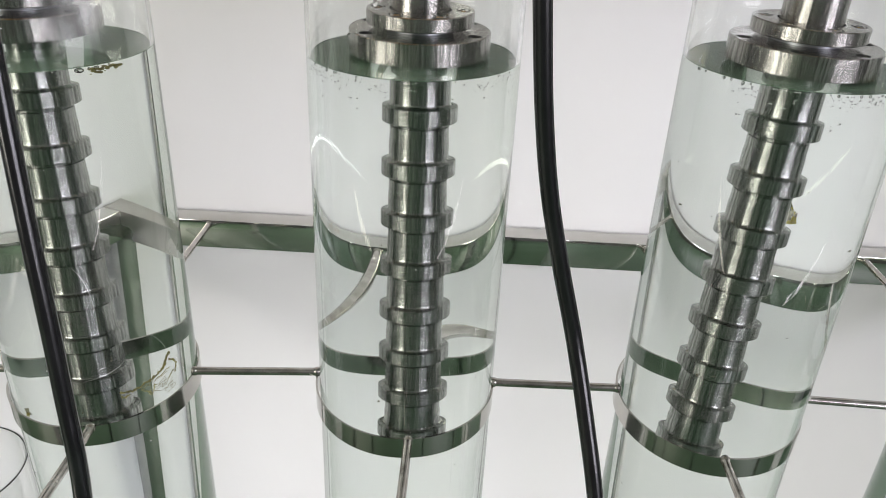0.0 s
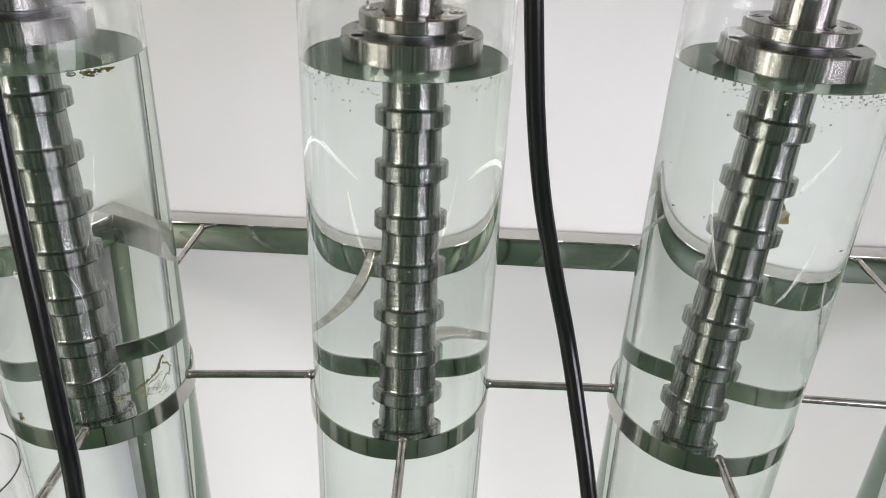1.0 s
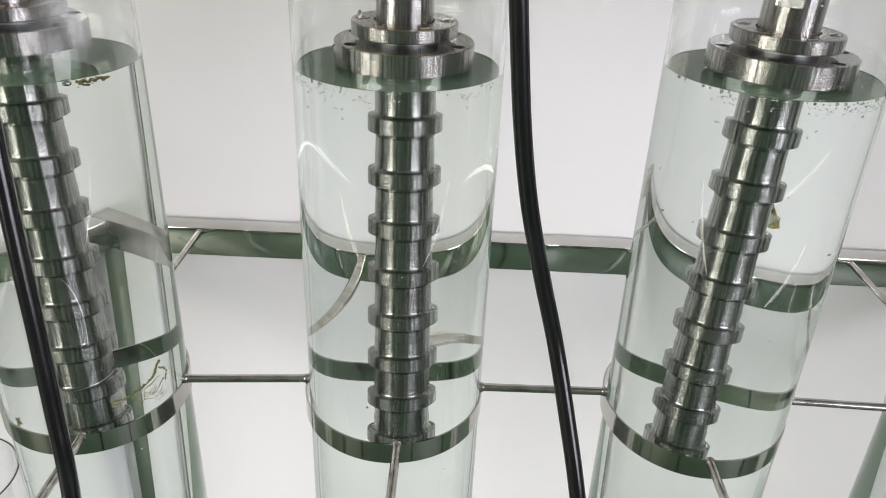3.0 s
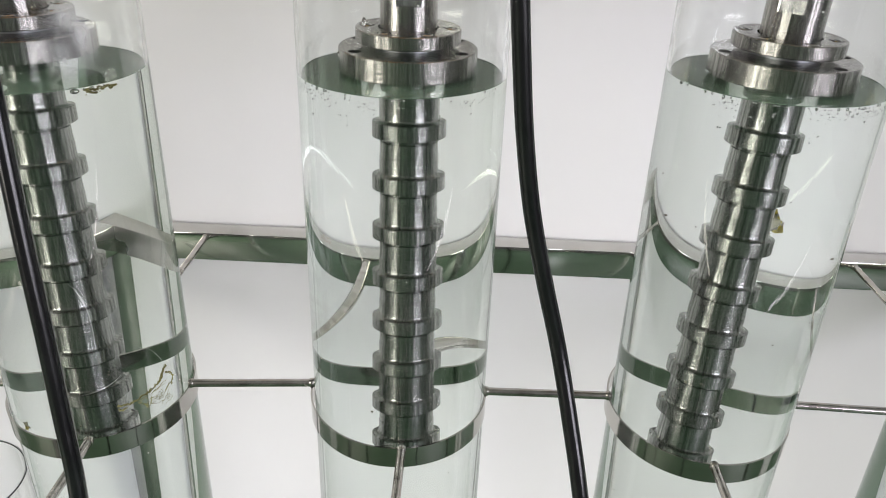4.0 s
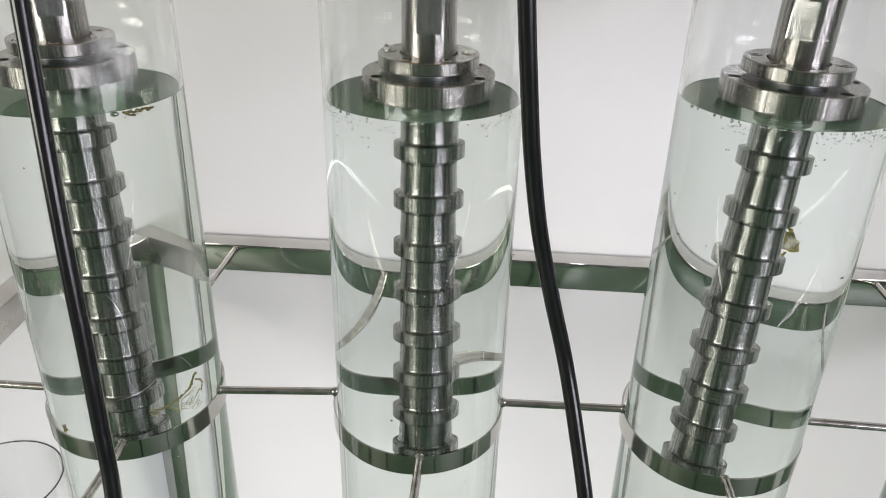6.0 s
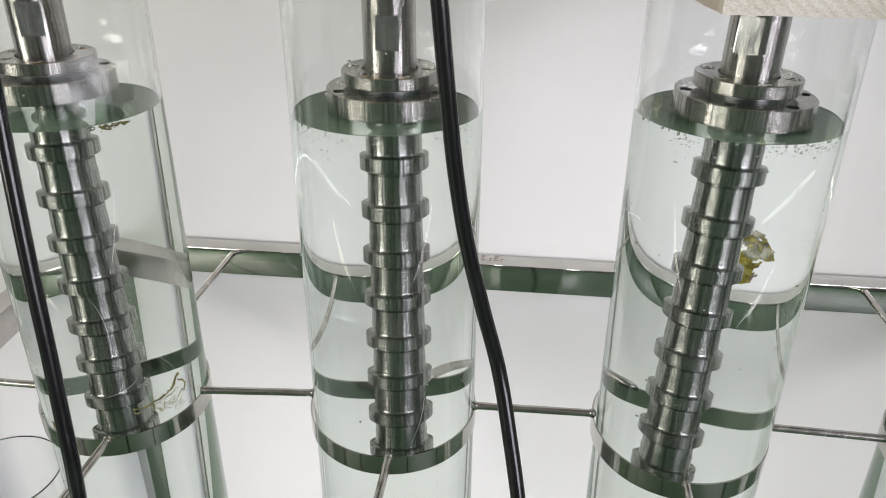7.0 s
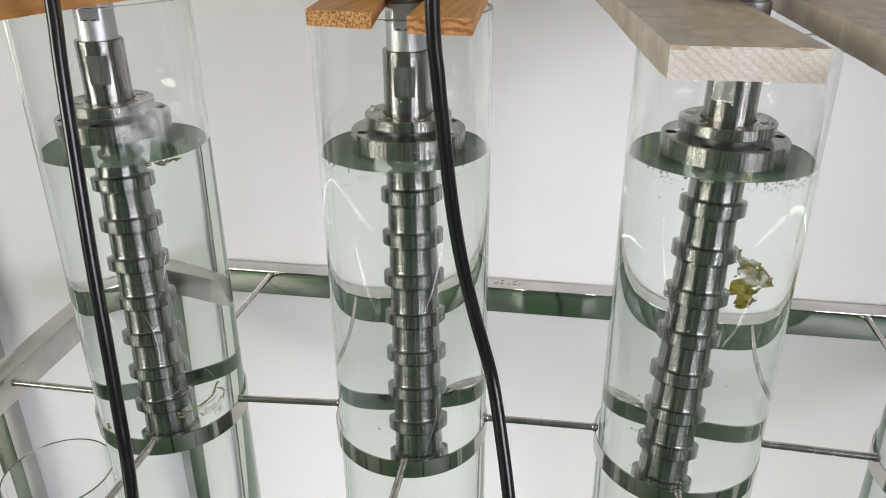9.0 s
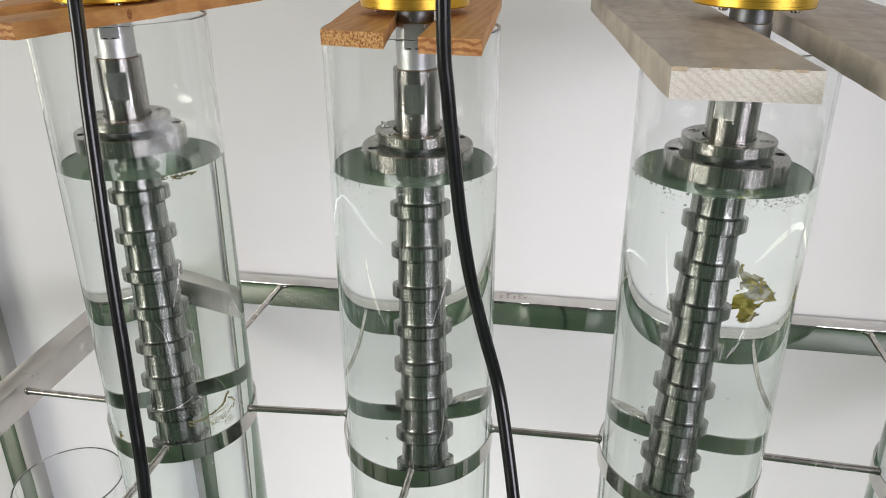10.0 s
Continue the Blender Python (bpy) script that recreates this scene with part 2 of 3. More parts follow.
BUBBLE = clear("air_in_water", 0.75, (1, 1, 1))
SAWN_ACRYLIC = surface("sawn_acrylic", [(0.3, (0.36, 0.37, 0.365)), (0.7, (0.5, 0.51, 0.505))], (120, 120, 120), 4, (0.35, 0.55), 0, 0.3, (900, 900, 900), 0.0003)
PANE = clear("window_glass", 1.45, (0.98, 0.99, 0.98))


# ---- building helpers ----
def finish(bm, name, mats, smooth=True, angle=32):
    bmesh.ops.recalc_face_normals(bm, faces=bm.faces)
    me = bpy.data.meshes.new(name)
    for f in bm.faces:
        f.smooth = smooth
    bm.to_mesh(me)
    bm.free()
    for m in mats if isinstance(mats, (list, tuple)) else [mats]:
        me.materials.append(m)
    if smooth:
        me.set_sharp_from_angle(angle=radians(angle))
    return me


def part(name, bm, mat, parent=None, label="", m=None, angle=32, smooth=True):
    ob = new(name, finish(bm, name, mat, smooth, angle))
    if parent:
        ob.parent = parent
    if m is not None:
        ob.matrix_basis = m
    return tagged(ob, label)


def thing(name, place, label, category, group="", kind=""):
    ob = new(name)
    ob.location = place
    ob.empty_display_size = 0.05
    return tagged(ob, label, category, group, kind)


def lathe(profile, seg=64, bm=None, loop=False):
    """Turns a profile of (radius, z, ...) round z. Ends with radius 0 close on a point."""
    bm = bm or bmesh.new()
    rings = []
    for r, z in profile:
        if r < 1e-6:
            rings.append([bm.verts.new((0, 0, z))])
        else:
            rings.append([bm.verts.new((r * math.cos(2 * math.pi * k / seg), r * math.sin(2 * math.pi * k / seg), z)) for k in range(seg)])
    pairs = list(zip(rings, rings[1:])) + ([(rings[-1], rings[0])] if loop else [])
    for a, b in pairs:
        for k in range(seg):
            j = (k + 1) % seg
            if len(a) == 1 and len(b) > 1:
                bm.faces.new((a[0], b[k], b[j]))
            elif len(b) == 1 and len(a) > 1:
                bm.faces.new((a[k], a[j], b[0]))
            elif len(a) > 1:
                bm.faces.new((a[k], a[j], b[j], b[k]))
    return bm


def box(x0, x1, y0, y1, z0, z1, bevel=0.0, bm=None, seg=2):
    bm = bm or bmesh.new()
    m = Matrix.Translation(((x0 + x1) / 2, (y0 + y1) / 2, (z0 + z1) / 2)) @ Matrix.Diagonal((x1 - x0, y1 - y0, z1 - z0, 1))
    made = bmesh.ops.create_cube(bm, size=1, matrix=m)
    if bevel:
        edges = list({e for v in made["verts"] for e in v.link_edges})
        bmesh.ops.bevel(bm, geom=edges, offset=bevel, segments=seg, affect="EDGES", profile=0.5)
    return bm


def circle(bm, r, z, n, cx=0.0, cy=0.0, turn=0.0):
    return [bm.verts.new((cx + r * math.cos(turn + 2 * math.pi * k / n), cy + r * math.sin(turn + 2 * math.pi * k / n), z)) for k in range(n)]


def wall_between(bm, a, b):
    n = len(a)
    for k in range(n):
        bm.faces.new((a[k], a[(k + 1) % n], b[(k + 1) % n], b[k]))


def edges_of(bm, loop):
    out = []
    for k, v in enumerate(loop):
        w = loop[(k + 1) % len(loop)]
        out.append(bm.edges.get((v, w)) or bm.edges.new((v, w)))
    return out


def drilled(r, z0, z1, holes, bore=0.0, bevel=0.0006, n=72):
    """A disc with a bevelled rim, round (or six-sided) holes (x, y, radius, depth, sides) sunk from above, and a bore."""
    bm = bmesh.new()
    low, foot, rim, top = circle(bm, r - bevel, z0, n), circle(bm, r, z0 + bevel, n), circle(bm, r, z1 - bevel, n), circle(bm, r - bevel, z1, n)
    wall_between(bm, low, foot)
    wall_between(bm, foot, rim)
    wall_between(bm, rim, top)
    loops = [top]
    for x, y, hr, depth, sides in holes:
        c, d = circle(bm, hr, z1, sides, x, y), circle(bm, hr, z1 - depth, sides, x, y)
        wall_between(bm, c, d)
        f = bm.faces.new(d)
        f.material_index = 1
        for e in f.edges:
            for g in e.link_faces:
                g.material_index = 1
        loops.append(c)
    if bore:
        a, b = circle(bm, bore, z1, 48), circle(bm, bore, z0, 48)
        wall_between(bm, a, b)
        loops.append(a)
        bmesh.ops.triangle_fill(bm, use_beauty=True, use_dissolve=False, edges=edges_of(bm, low) + edges_of(bm, b), normal=(0, 0, -1))
    else:
        bm.faces.new(low)
    bmesh.ops.triangle_fill(bm, use_beauty=True, use_dissolve=False, edges=[e for l in loops for e in edges_of(bm, l)], normal=(0, 0, 1))
    return bm


def sweep(points, radius, seg=12, bm=None, caps=True):
    """A round bar along points, with a smooth frame."""
    bm = bm or bmesh.new()
    pts = [Vector(p) for p in points]
    rings, up = [], Vector((0.31, 0.95, 0.02))
    for k, p in enumerate(pts):
        d = (pts[min(k + 1, len(pts) - 1)] - pts[max(k - 1, 0)]).normalized()
        side = d.cross(up).normalized()
        nor = side.cross(d).normalized()
        r = radius(k / (len(pts) - 1)) if callable(radius) else radius
        rings.append([bm.verts.new(p + r * (math.cos(2 * math.pi * j / seg) * side + math.sin(2 * math.pi * j / seg) * nor)) for j in range(seg)])
    for a, b in zip(rings, rings[1:]):
        wall_between(bm, a, b)
    if caps:
        bm.faces.new(rings[0])
        bm.faces.new(rings[-1])
    return bm


def spline(points, steps=10):
    """A smooth curve through points (Catmull-Rom)."""
    p = [Vector(q) for q in points]
    p = [2 * p[0] - p[1]] + p + [2 * p[-1] - p[-2]]
    out = []
    for a, b, c, d in zip(p, p[1:], p[2:], p[3:]):
        for k in range(steps):
            t = k / steps
            out.append(0.5 * (2 * b + (c - a) * t + (2 * a - 5 * b + 4 * c - d) * t * t + (3 * b - a - 3 * c + d) * t ** 3))
    return out + [p[-2]]


def slab(corners, z0, z1, bevel, mats, name, label, group="", worn=0.0):
    """A board over a four-sided plan (front left, front right, back right, back left); its end faces take the second material."""
    bm = bmesh.new()
    steps = 8 if not worn else 60
    rows = []
    for k in range(steps + 1):
        t = k / steps
        fl, fr, br, bl = [Vector(c) for c in corners]
        a, b = fl.lerp(bl, t), fr.lerp(br, t)
        w = 0.0004 * math.sin(9 * t + 3)
        rows.append([bm.verts.new((a.x + w, a.y, z0)), bm.verts.new((b.x + w, b.y, z0)), bm.verts.new((b.x - w, b.y, z1)), bm.verts.new((a.x - w, a.y, z1))])
    for a, b in zip(rows, rows[1:]):
        wall_between(bm, a, b)
    e0, e1 = bm.faces.new(rows[0]), bm.faces.new(rows[-1])
    e0.material_index = e1.material_index = 1
    sharp = [e for e in bm.edges if len(e.link_faces) == 2 and e.calc_face_angle(0) > 0.6]
    bmesh.ops.bevel(bm, geom=sharp, offset=bevel, segments=2, affect="EDGES", profile=0.5)
    for v in bm.verts if worn else ():
        v.co += worn * (noise.noise_vector(v.co * 90) + 0.6 * noise.noise_vector(v.co * 420))
    return tagged(new(name, finish(bm, name, mats)), label, "board", group)


# ---- the room ----
WALL_Y = 0.312
X0, X1, Y0, H = -4.0, 3.5, -6.0, 3.2


def setting(name, bm, mat, label):
    return tagged(new(name, finish(bm, name, mat, False)), label, "", "", "structure")


setting("floor", box(X0 - 0.2, X1 + 0.2, Y0 - 0.2, WALL_Y + 0.2, -0.1, 0.0), FLOOR, "glossy green epoxy workshop floor")
setting("wall_north", box(X0 - 0.2, X1 + 0.2, WALL_Y, WALL_Y + 0.2, 0.0, H), WALL, "plain white painted wall behind the steel rack")
setting("ceiling", box(X0 - 0.2, X1 + 0.2, Y0 - 0.2, WALL_Y + 0.2, H, H + 0.1), CEILING, "plain grey ceiling")


def pierced(name, along, lo, hi, at, thick, open_lo, open_hi, sill, head):
    bm = bmesh.new()
    for a, b, z0, z1 in ((lo, open_lo, 0, H), (open_hi, hi, 0, H), (open_lo, open_hi, 0, sill), (open_lo, open_hi, head, H)):
        if along == "x":
            box(a, b, at - thick, at, z0, z1, 0, bm)
        else:
            box(at, at + thick, a, b, z0, z1, 0, bm)
    return setting(name, bm, GREY_WALL, "grey painted wall with a wide window opening")


setting("wall_south", box(X0 - 0.2, X1 + 0.2, Y0 - 0.2, Y0, 0.0, H), GREY_WALL, "plain grey painted wall of the room")
pierced("wall_west", "y", Y0, WALL_Y, X0 - 0.2, 0.2, -5.2, -1.6, 1.05, 2.8)
pierced("wall_east", "y", Y0, WALL_Y, X1, 0.2, -5.5, -1.5, 1.3, 2.75)


def window(name, along, at, lo, hi, sill, head, panes):
    w = thing(name, (0, 0, 0), "white framed window with clear glass panes", "", "", "structure")
    step = (hi - lo) / panes
    for k in range(panes + 1):
        a = min(max(lo + k * step, lo + 0.025), hi - 0.025)
        part("window_frame", box(a - 0.025, a + 0.025, at - 0.03, at + 0.03, sill, head, 0.004) if along == "x" else box(at - 0.03, at + 0.03, a - 0.025, a + 0.025, sill, head, 0.004), FRAME_PAINT, w)
    for z in (sill + 0.025, head - 0.025):
        for k in range(panes):
            a, b = lo + k * step + 0.03, lo + (k + 1) * step - 0.03
            part("window_frame", box(a, b, at - 0.028, at + 0.028, z - 0.024, z + 0.024, 0.004) if along == "x" else box(at - 0.028, at + 0.028, a, b, z - 0.024, z + 0.024, 0.004), FRAME_PAINT, w)
    for k in range(panes):
        a, b = lo + k * step + 0.02, lo + (k + 1) * step - 0.02
        p = part("pane", box(a, b, at - 0.003, at + 0.003, sill + 0.03, head - 0.03) if along == "x" else box(at - 0.003, at + 0.003, a, b, sill + 0.03, head - 0.03), PANE, w, smooth=False)
        p.visible_shadow = False


window("window_1", "y", X0 - 0.1, -5.2, -1.6, 1.05, 2.8, 5)
window("window_2", "y", X1 + 0.1, -5.5, -1.5, 1.3, 2.75, 6)
tagged(new("ground", finish(box(-60, 60, -60, 60, -0.4, -0.15), "ground", FLOOR, False)), "green ground outside the windows", "", "", "structure")

# ---- the steel rack ----
ROD_Z = 0.948
COLLARS = [(-0.2643, -0.010), (0.0, 0.0), (0.267, 0.0), (0.532, 0.0)]
TUBES = [(-0.2638, -0.010), (0.0012, 0.0), (0.2690, 0.0), (0.532, 0.0)]
TUBE_R, BORE_R, COLLAR_R = 0.0762, 0.0732, 0.0788
LEFT, RIGHT, FRONT, BACK, BAR_TOP, BAR_LOW = -0.478, 0.742, -0.306, 0.306, 0.954, 0.916
BAR = 0.028

rack = thing("tube_rack", (0, 0, 0), "stainless steel rack with rods and round collars holding the tubes", "rack")
CORNER = LEFT - 0.0225
part("back_bar", box(CORNER + BAR, RIGHT - BAR, BACK - BAR, BACK, BAR_LOW, BAR_TOP, 0.0018), POLISHED, rack, "mirror polished bar along the wall")
part("front_bar", box(LEFT + BAR, RIGHT - BAR, FRONT, FRONT + BAR, BAR_LOW, BAR_TOP, 0.0018), POLISHED, rack)
# the left side bar runs slightly out of square
bm = box(LEFT, LEFT + BAR, FRONT, BACK, BAR_LOW, BAR_TOP, 0.0018)
for v in bm.verts:
    v.co.x += (CORNER - LEFT) * max(0.0, (v.co.y + 0.04) / (BACK + 0.04))
part("side_bar", bm, BRUSHED, rack)
part("side_bar", box(RIGHT - BAR, RIGHT, FRONT, BACK, BAR_LOW, BAR_TOP, 0.0018), BRUSHED, rack)
for x in (LEFT, RIGHT - BAR):
    for y in (FRONT, BACK - BAR):
        if x < 0 < y:
            part("leg", box(-0.4975, -0.4625, y + 0.001, y + BAR - 0.001, 0.0, BAR_LOW, 0.0018), LEG_STEEL, rack)
            continue
        part("leg", box(x - 0.016 if x < 0 else x - 0.001, x + BAR + 0.001 if x < 0 else x + BAR + 0.016, y + 0.001, y + BAR - 0.001, 0.0, BAR_LOW, 0.0018), LEG_STEEL, rack)


def rod(a, b, weld_a=True, weld_b=True):
    bm = sweep([Vector(a).lerp(Vector(b), k / 6) for k in range(7)], 0.0036, 14)
    for p, on in ((a, weld_a), (b, weld_b)):
        if on:
            bmesh.ops.create_icosphere(bm, subdivisions=2, radius=0.0042, matrix=Matrix.Translation(p) @ Matrix.Diagonal((1, 1, 1.15, 1)))
    part("rod", bm, ROD, rack)


# each collar is welded a little higher at its back
TILTS = (1.3, 0.7, 2.0, 0.0)
LIFT = [COLLAR_R * math.sin(radians(a)) for a in TILTS] + [0.0]
for (x, y), off, tilt, lift in zip(COLLARS, (0.02, 0.009, -0.005, 0.0), TILTS, LIFT):
    bm = lathe([(COLLAR_R - 0.0015, ROD_Z - 0.0205), (COLLAR_R - 0.0015, ROD_Z - 0.0005), (COLLAR_R, ROD_Z - 0.0005), (COLLAR_R, ROD_Z - 0.0205)], 128, loop=True)
    part("collar", bm, COLLAR_STEEL, rack, "polished steel collar band round the tube", pose(x, y, ROD_Z + lift, tilt) @ pose(0, 0, -ROD_Z))
    rod((x + off, y - math.sqrt(COLLAR_R ** 2 - off ** 2), ROD_Z - 0.002), (x + off, FRONT + BAR, ROD_Z - 0.002))
    rod((x, y + COLLAR_R, ROD_Z + 2 * lift), (x, BACK - BAR, ROD_Z))
ends = COLLARS + [(RIGHT - BAR + COLLAR_R, 0.0)]
for (a, ya), (b, yb), la, lb in zip(ends, ends[1:], LIFT, LIFT[1:]):
    rod((a + COLLAR_R, ya, ROD_Z + la), (b - COLLAR_R, yb, ROD_Z + lb))
rod((LEFT + BAR, -0.02, ROD_Z), (COLLARS[0][0] - math.sqrt(COLLAR_R ** 2 - 0.01 ** 2), -0.02, ROD_Z))

post = box(-0.808, -0.769, 0.268, 0.307, 0.0, 1.3, 0.002)
tagged(new("steel_post", finish(post, "steel_post", POLISHED)), "upright square stainless steel post standing beside the rack", "post")

# ---- tubes and water ----
WATER_Z = [1.2308, 1.2365, 1.2425, 1.239]
TUBE_TOP = [1.3607, 1.355, 1.349, 1.352]
LOW = 0.004


def tube(x, y, top, water, label):
    t = thing("acrylic_tube", (x, y, 0), label, "tube", "tubes in the rack")
    bm = lathe([(0, LOW), (TUBE_R - 0.001, LOW), (TUBE_R, LOW + 0.001), (TUBE_R, top - 0.0006), (TUBE_R - 0.0006, top), (BORE_R + 0.0006, top), (BORE_R, top - 0.0006), (BORE_R, water + 0.0006)], 180)
    wall = part("tube_wall", bm, ACRYLIC, t, angle=40)
    rim = part("rim", lathe([(BORE_R + 0.0003, top + 0.0001), (TUBE_R - 0.0003, top + 0.0001), (TUBE_R - 0.0003, top + 0.0005), (BORE_R + 0.0003, top + 0.0005)], 120, loop=True), SAWN_ACRYLIC, t, "frosted sawn edge")
    wall.visible_shadow = rim.visible_shadow = False
    bm = lathe([(0, 0.02), (BORE_R, 0.02), (BORE_R, water + 0.0006), (BORE_R - 0.0005, water + 0.0001), (BORE_R - 0.0014, water), (BORE_R - 0.002, water), (BORE_R - 0.003, water), (BORE_R - 0.03, water), (0, water)], 180)
    for f in bm.faces:
        f.material_index = 0 if f.calc_center_median().z > water - 0.0001 and max(v.co.z for v in f.verts) - min(v.co.z for v in f.verts) < 0.01 else 1
    ob = tagged(new("water", finish(bm, "water", [WATER_TOP, WATER_SIDE], True, 40)), "clear faintly green water, its surface lightened by a painted green tint", "water", "water in the tubes")
    ob.location = (x, y, 0)
    ob.visible_shadow = False


for (x, y), top, level in zip(TUBES, TUBE_TOP, WATER_Z):
    tube(x, y, top, level, "tall clear acrylic tube filled with water, held by a steel collar")

jar = thing("empty_cylinder", (-0.43, -0.017, 0), "empty clear acrylic cylinder standing beside the rack", "cylinder")
bm = lathe([(0.0, LOW), (0.0625, LOW), (0.0625, 0.8194), (0.0619, 0.82), (0.0611, 0.82), (0.0605, 0.8194), (0.0605, 0.008), (0.0, 0.008)], 120)
part("cylinder_wall", bm, ACRYLIC, jar, angle=40).visible_shadow = False
part("rim", lathe([(0.0612, 0.8201), (0.0618, 0.8201), (0.0618, 0.8205), (0.0612, 0.8205)], 96, loop=True), SAWN_ACRYLIC, jar).visible_shadow = False


# ---- ultrasonic probes ----
def shaft_with_flats(r, z0, z1, za, zb, depth, seg=96):
    bm = bmesh.new()
    rings = []
    for z, cut in ((z0, 0), (za, 0), (za + 0.0001, 1), (zb - 0.0001, 1), (zb, 0), (z1 - 0.0008, 0)):
        ring = []
        for k in range(seg):
            a = 2 * math.pi * k / seg
            px, py = r * math.cos(a), r * math.sin(a)
            if cut:
                py = max(-depth, min(depth, py))
            ring.append(bm.verts.new((px, py, z)))
        rings.append(ring)
    rings.append([bm.verts.new(((r - 0.0008) * math.cos(2 * math.pi * k / seg), (r - 0.0008) * math.sin(2 * math.pi * k / seg), z1)) for k in range(seg)])
    for a, b in zip(rings, rings[1:]):
        wall_between(bm, a, b)
    for f in bm.faces:
        if all(abs(abs(v.co.y) - depth) < 1e-5 for v in f.verts):
            f.material_index = 1
    bm.faces.new(rings[0])
    bm.faces.new(rings[-1])
    return bm


def probe(x, y, flange_z, ring_top, gold_z, hole_turn, bolt_turn, flat_turn, label, lean=(0, 0)):
    """flange_z: top of the large flange. ring_top: middle of the highest rib."""
    p = thing("ultrasonic_probe", (x, y, 0), label, "ultrasonic probe", "probes in the tubes")
    p.matrix_basis = pose(x, y, flange_z, lean[0], lean[1], 0) @ pose(0, 0, -flange_z)
    top = flange_z + 0.0135
    R = 0.0166
    # the ribbed rod under water
    prof = [(0.0, ring_top - 7 * 0.0408 - 0.007), (R, ring_top - 7 * 0.0408 - 0.007)]
    for k in range(7, -1, -1):
        z = ring_top - k * 0.0408
        prof += [(R + 0.0030, z + 0.0062)]
        for j in range(1, 6):
            a = math.pi / 2 * j / 5
            prof.append((R + 0.0030 * (1 - math.sin(a)), z + 0.0062 + 0.0030 * (1 - math.cos(a))))
        # An added groove under each rib shapes the dark contact shade there.
        if k:
            prof += [(R, z + 0.0205), (R - 0.0003, z + 0.0207), (R - 0.0003, z + 0.0314), (R - 0.0018, z + 0.0317), (R - 0.0018, z + 0.0346)]
    prof += [(R, flange_z - 0.0192), (R + 0.0008, flange_z - 0.0172), (R + 0.003, flange_z - 0.0154), (0.0, flange_z - 0.0154)]
    part("rod", lathe(prof, 72), TURNED_DARKER, p, "turned steel rod under water")
    for k in range(8):
        z = ring_top - k * 0.0408
        part("rib", lathe([(R - 0.001, -0.0064), (0.0196, -0.0064), (0.0206, -0.0055), (0.0206, 0.0056), (0.02, 0.0062), (R - 0.001, 0.0062)], 72, loop=True), TURNED_DARKER, p, "", pose(0, 0, z))
    holes = [(0.0425 * math.sin(radians(hole_turn + 60 * k)), -0.0425 * math.cos(radians(hole_turn + 60 * k)), 0.0047, 0.012, 24) for k in range(6)]
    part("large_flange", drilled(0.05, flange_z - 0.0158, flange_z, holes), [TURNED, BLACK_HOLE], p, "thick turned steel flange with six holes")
    # The narrow spacer's dark colour paints the shade in the gap between the flanges.
    part("spacer", lathe([(0.0, flange_z), (0.0235, flange_z), (0.0235, flange_z + 0.004), (0.0, flange_z + 0.004)], 64), DARK_STEEL, p)
    spots = [(0.0295 * math.sin(radians(bolt_turn + 60 * k)), -0.0295 * math.cos(radians(bolt_turn + 60 * k))) for k in range(6)]
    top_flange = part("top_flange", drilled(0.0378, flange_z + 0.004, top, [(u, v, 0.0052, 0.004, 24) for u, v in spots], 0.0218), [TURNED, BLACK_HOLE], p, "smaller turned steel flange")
    for u, v in spots:
        part("bolt", drilled(0.0041, top - 0.004, top + 0.0005, [(0, 0, 0.0024, 0.0025, 6)], 0, 0.0007, 24), [BOLT_STEEL, BLACK_HOLE], top_flange, "socket head bolt", pose(u, v, 0))
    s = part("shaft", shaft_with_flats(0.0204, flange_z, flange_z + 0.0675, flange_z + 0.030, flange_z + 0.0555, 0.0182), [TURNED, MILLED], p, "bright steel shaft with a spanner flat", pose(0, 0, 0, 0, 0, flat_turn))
    booster = part("booster", shaft_with_flats(0.0168, flange_z + 0.0675, gold_z - 0.0125, flange_z + 0.084, gold_z - 0.0132, 0.0146), [ALUMINIUM, ALUMINIUM], p, "satin aluminium cylinder with spanner flats", pose(0, 0, 0, 0, 0, flat_turn))
    for u in (-0.0042, 0.0028):
        part("slot", box(u - 0.0018, u + 0.0018, -0.0149, -0.0145, flange_z + 0.0842, flange_z + 0.0852), BLACK_HOLE, booster, "dark slot", smooth=False)
    part("neck", lathe([(0, gold_z - 0.0125), (0.0158, gold_z - 0.0125), (0.0158, gold_z), (0, gold_z)], 64), DARK_STEEL, p, "dark steel neck")
    g = part("housing", lathe([(0, gold_z), (0.0445, gold_z), (0.0455, gold_z + 0.001), (0.0455, gold_z + 0.088), (0.044, gold_z + 0.0895), (0, gold_z + 0.09)], 96), GOLD, p, "gold anodised round transducer housing")
    for k in range(4):
        a = radians(45 + 90 * k)
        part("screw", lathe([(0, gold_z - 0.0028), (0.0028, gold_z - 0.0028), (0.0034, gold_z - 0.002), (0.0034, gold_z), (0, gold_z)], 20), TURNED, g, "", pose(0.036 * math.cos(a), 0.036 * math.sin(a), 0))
    return p


probe(-0.2708, -0.010, 1.2588, 1.200, 1.3752, 12, 20, 19, "ribbed steel ultrasonic probe hanging in water from pine boards")
probe(0.005, 0.0, 1.2545, 1.199, 1.3725, 4, 30, 5, "ribbed steel ultrasonic probe with gold housing, hanging in water")
probe(0.269, -0.008, 1.2610, 1.205, 1.378, 33, 8, -32, "ribbed steel ultrasonic probe hanging in water from grey boards", (0, 1.4))

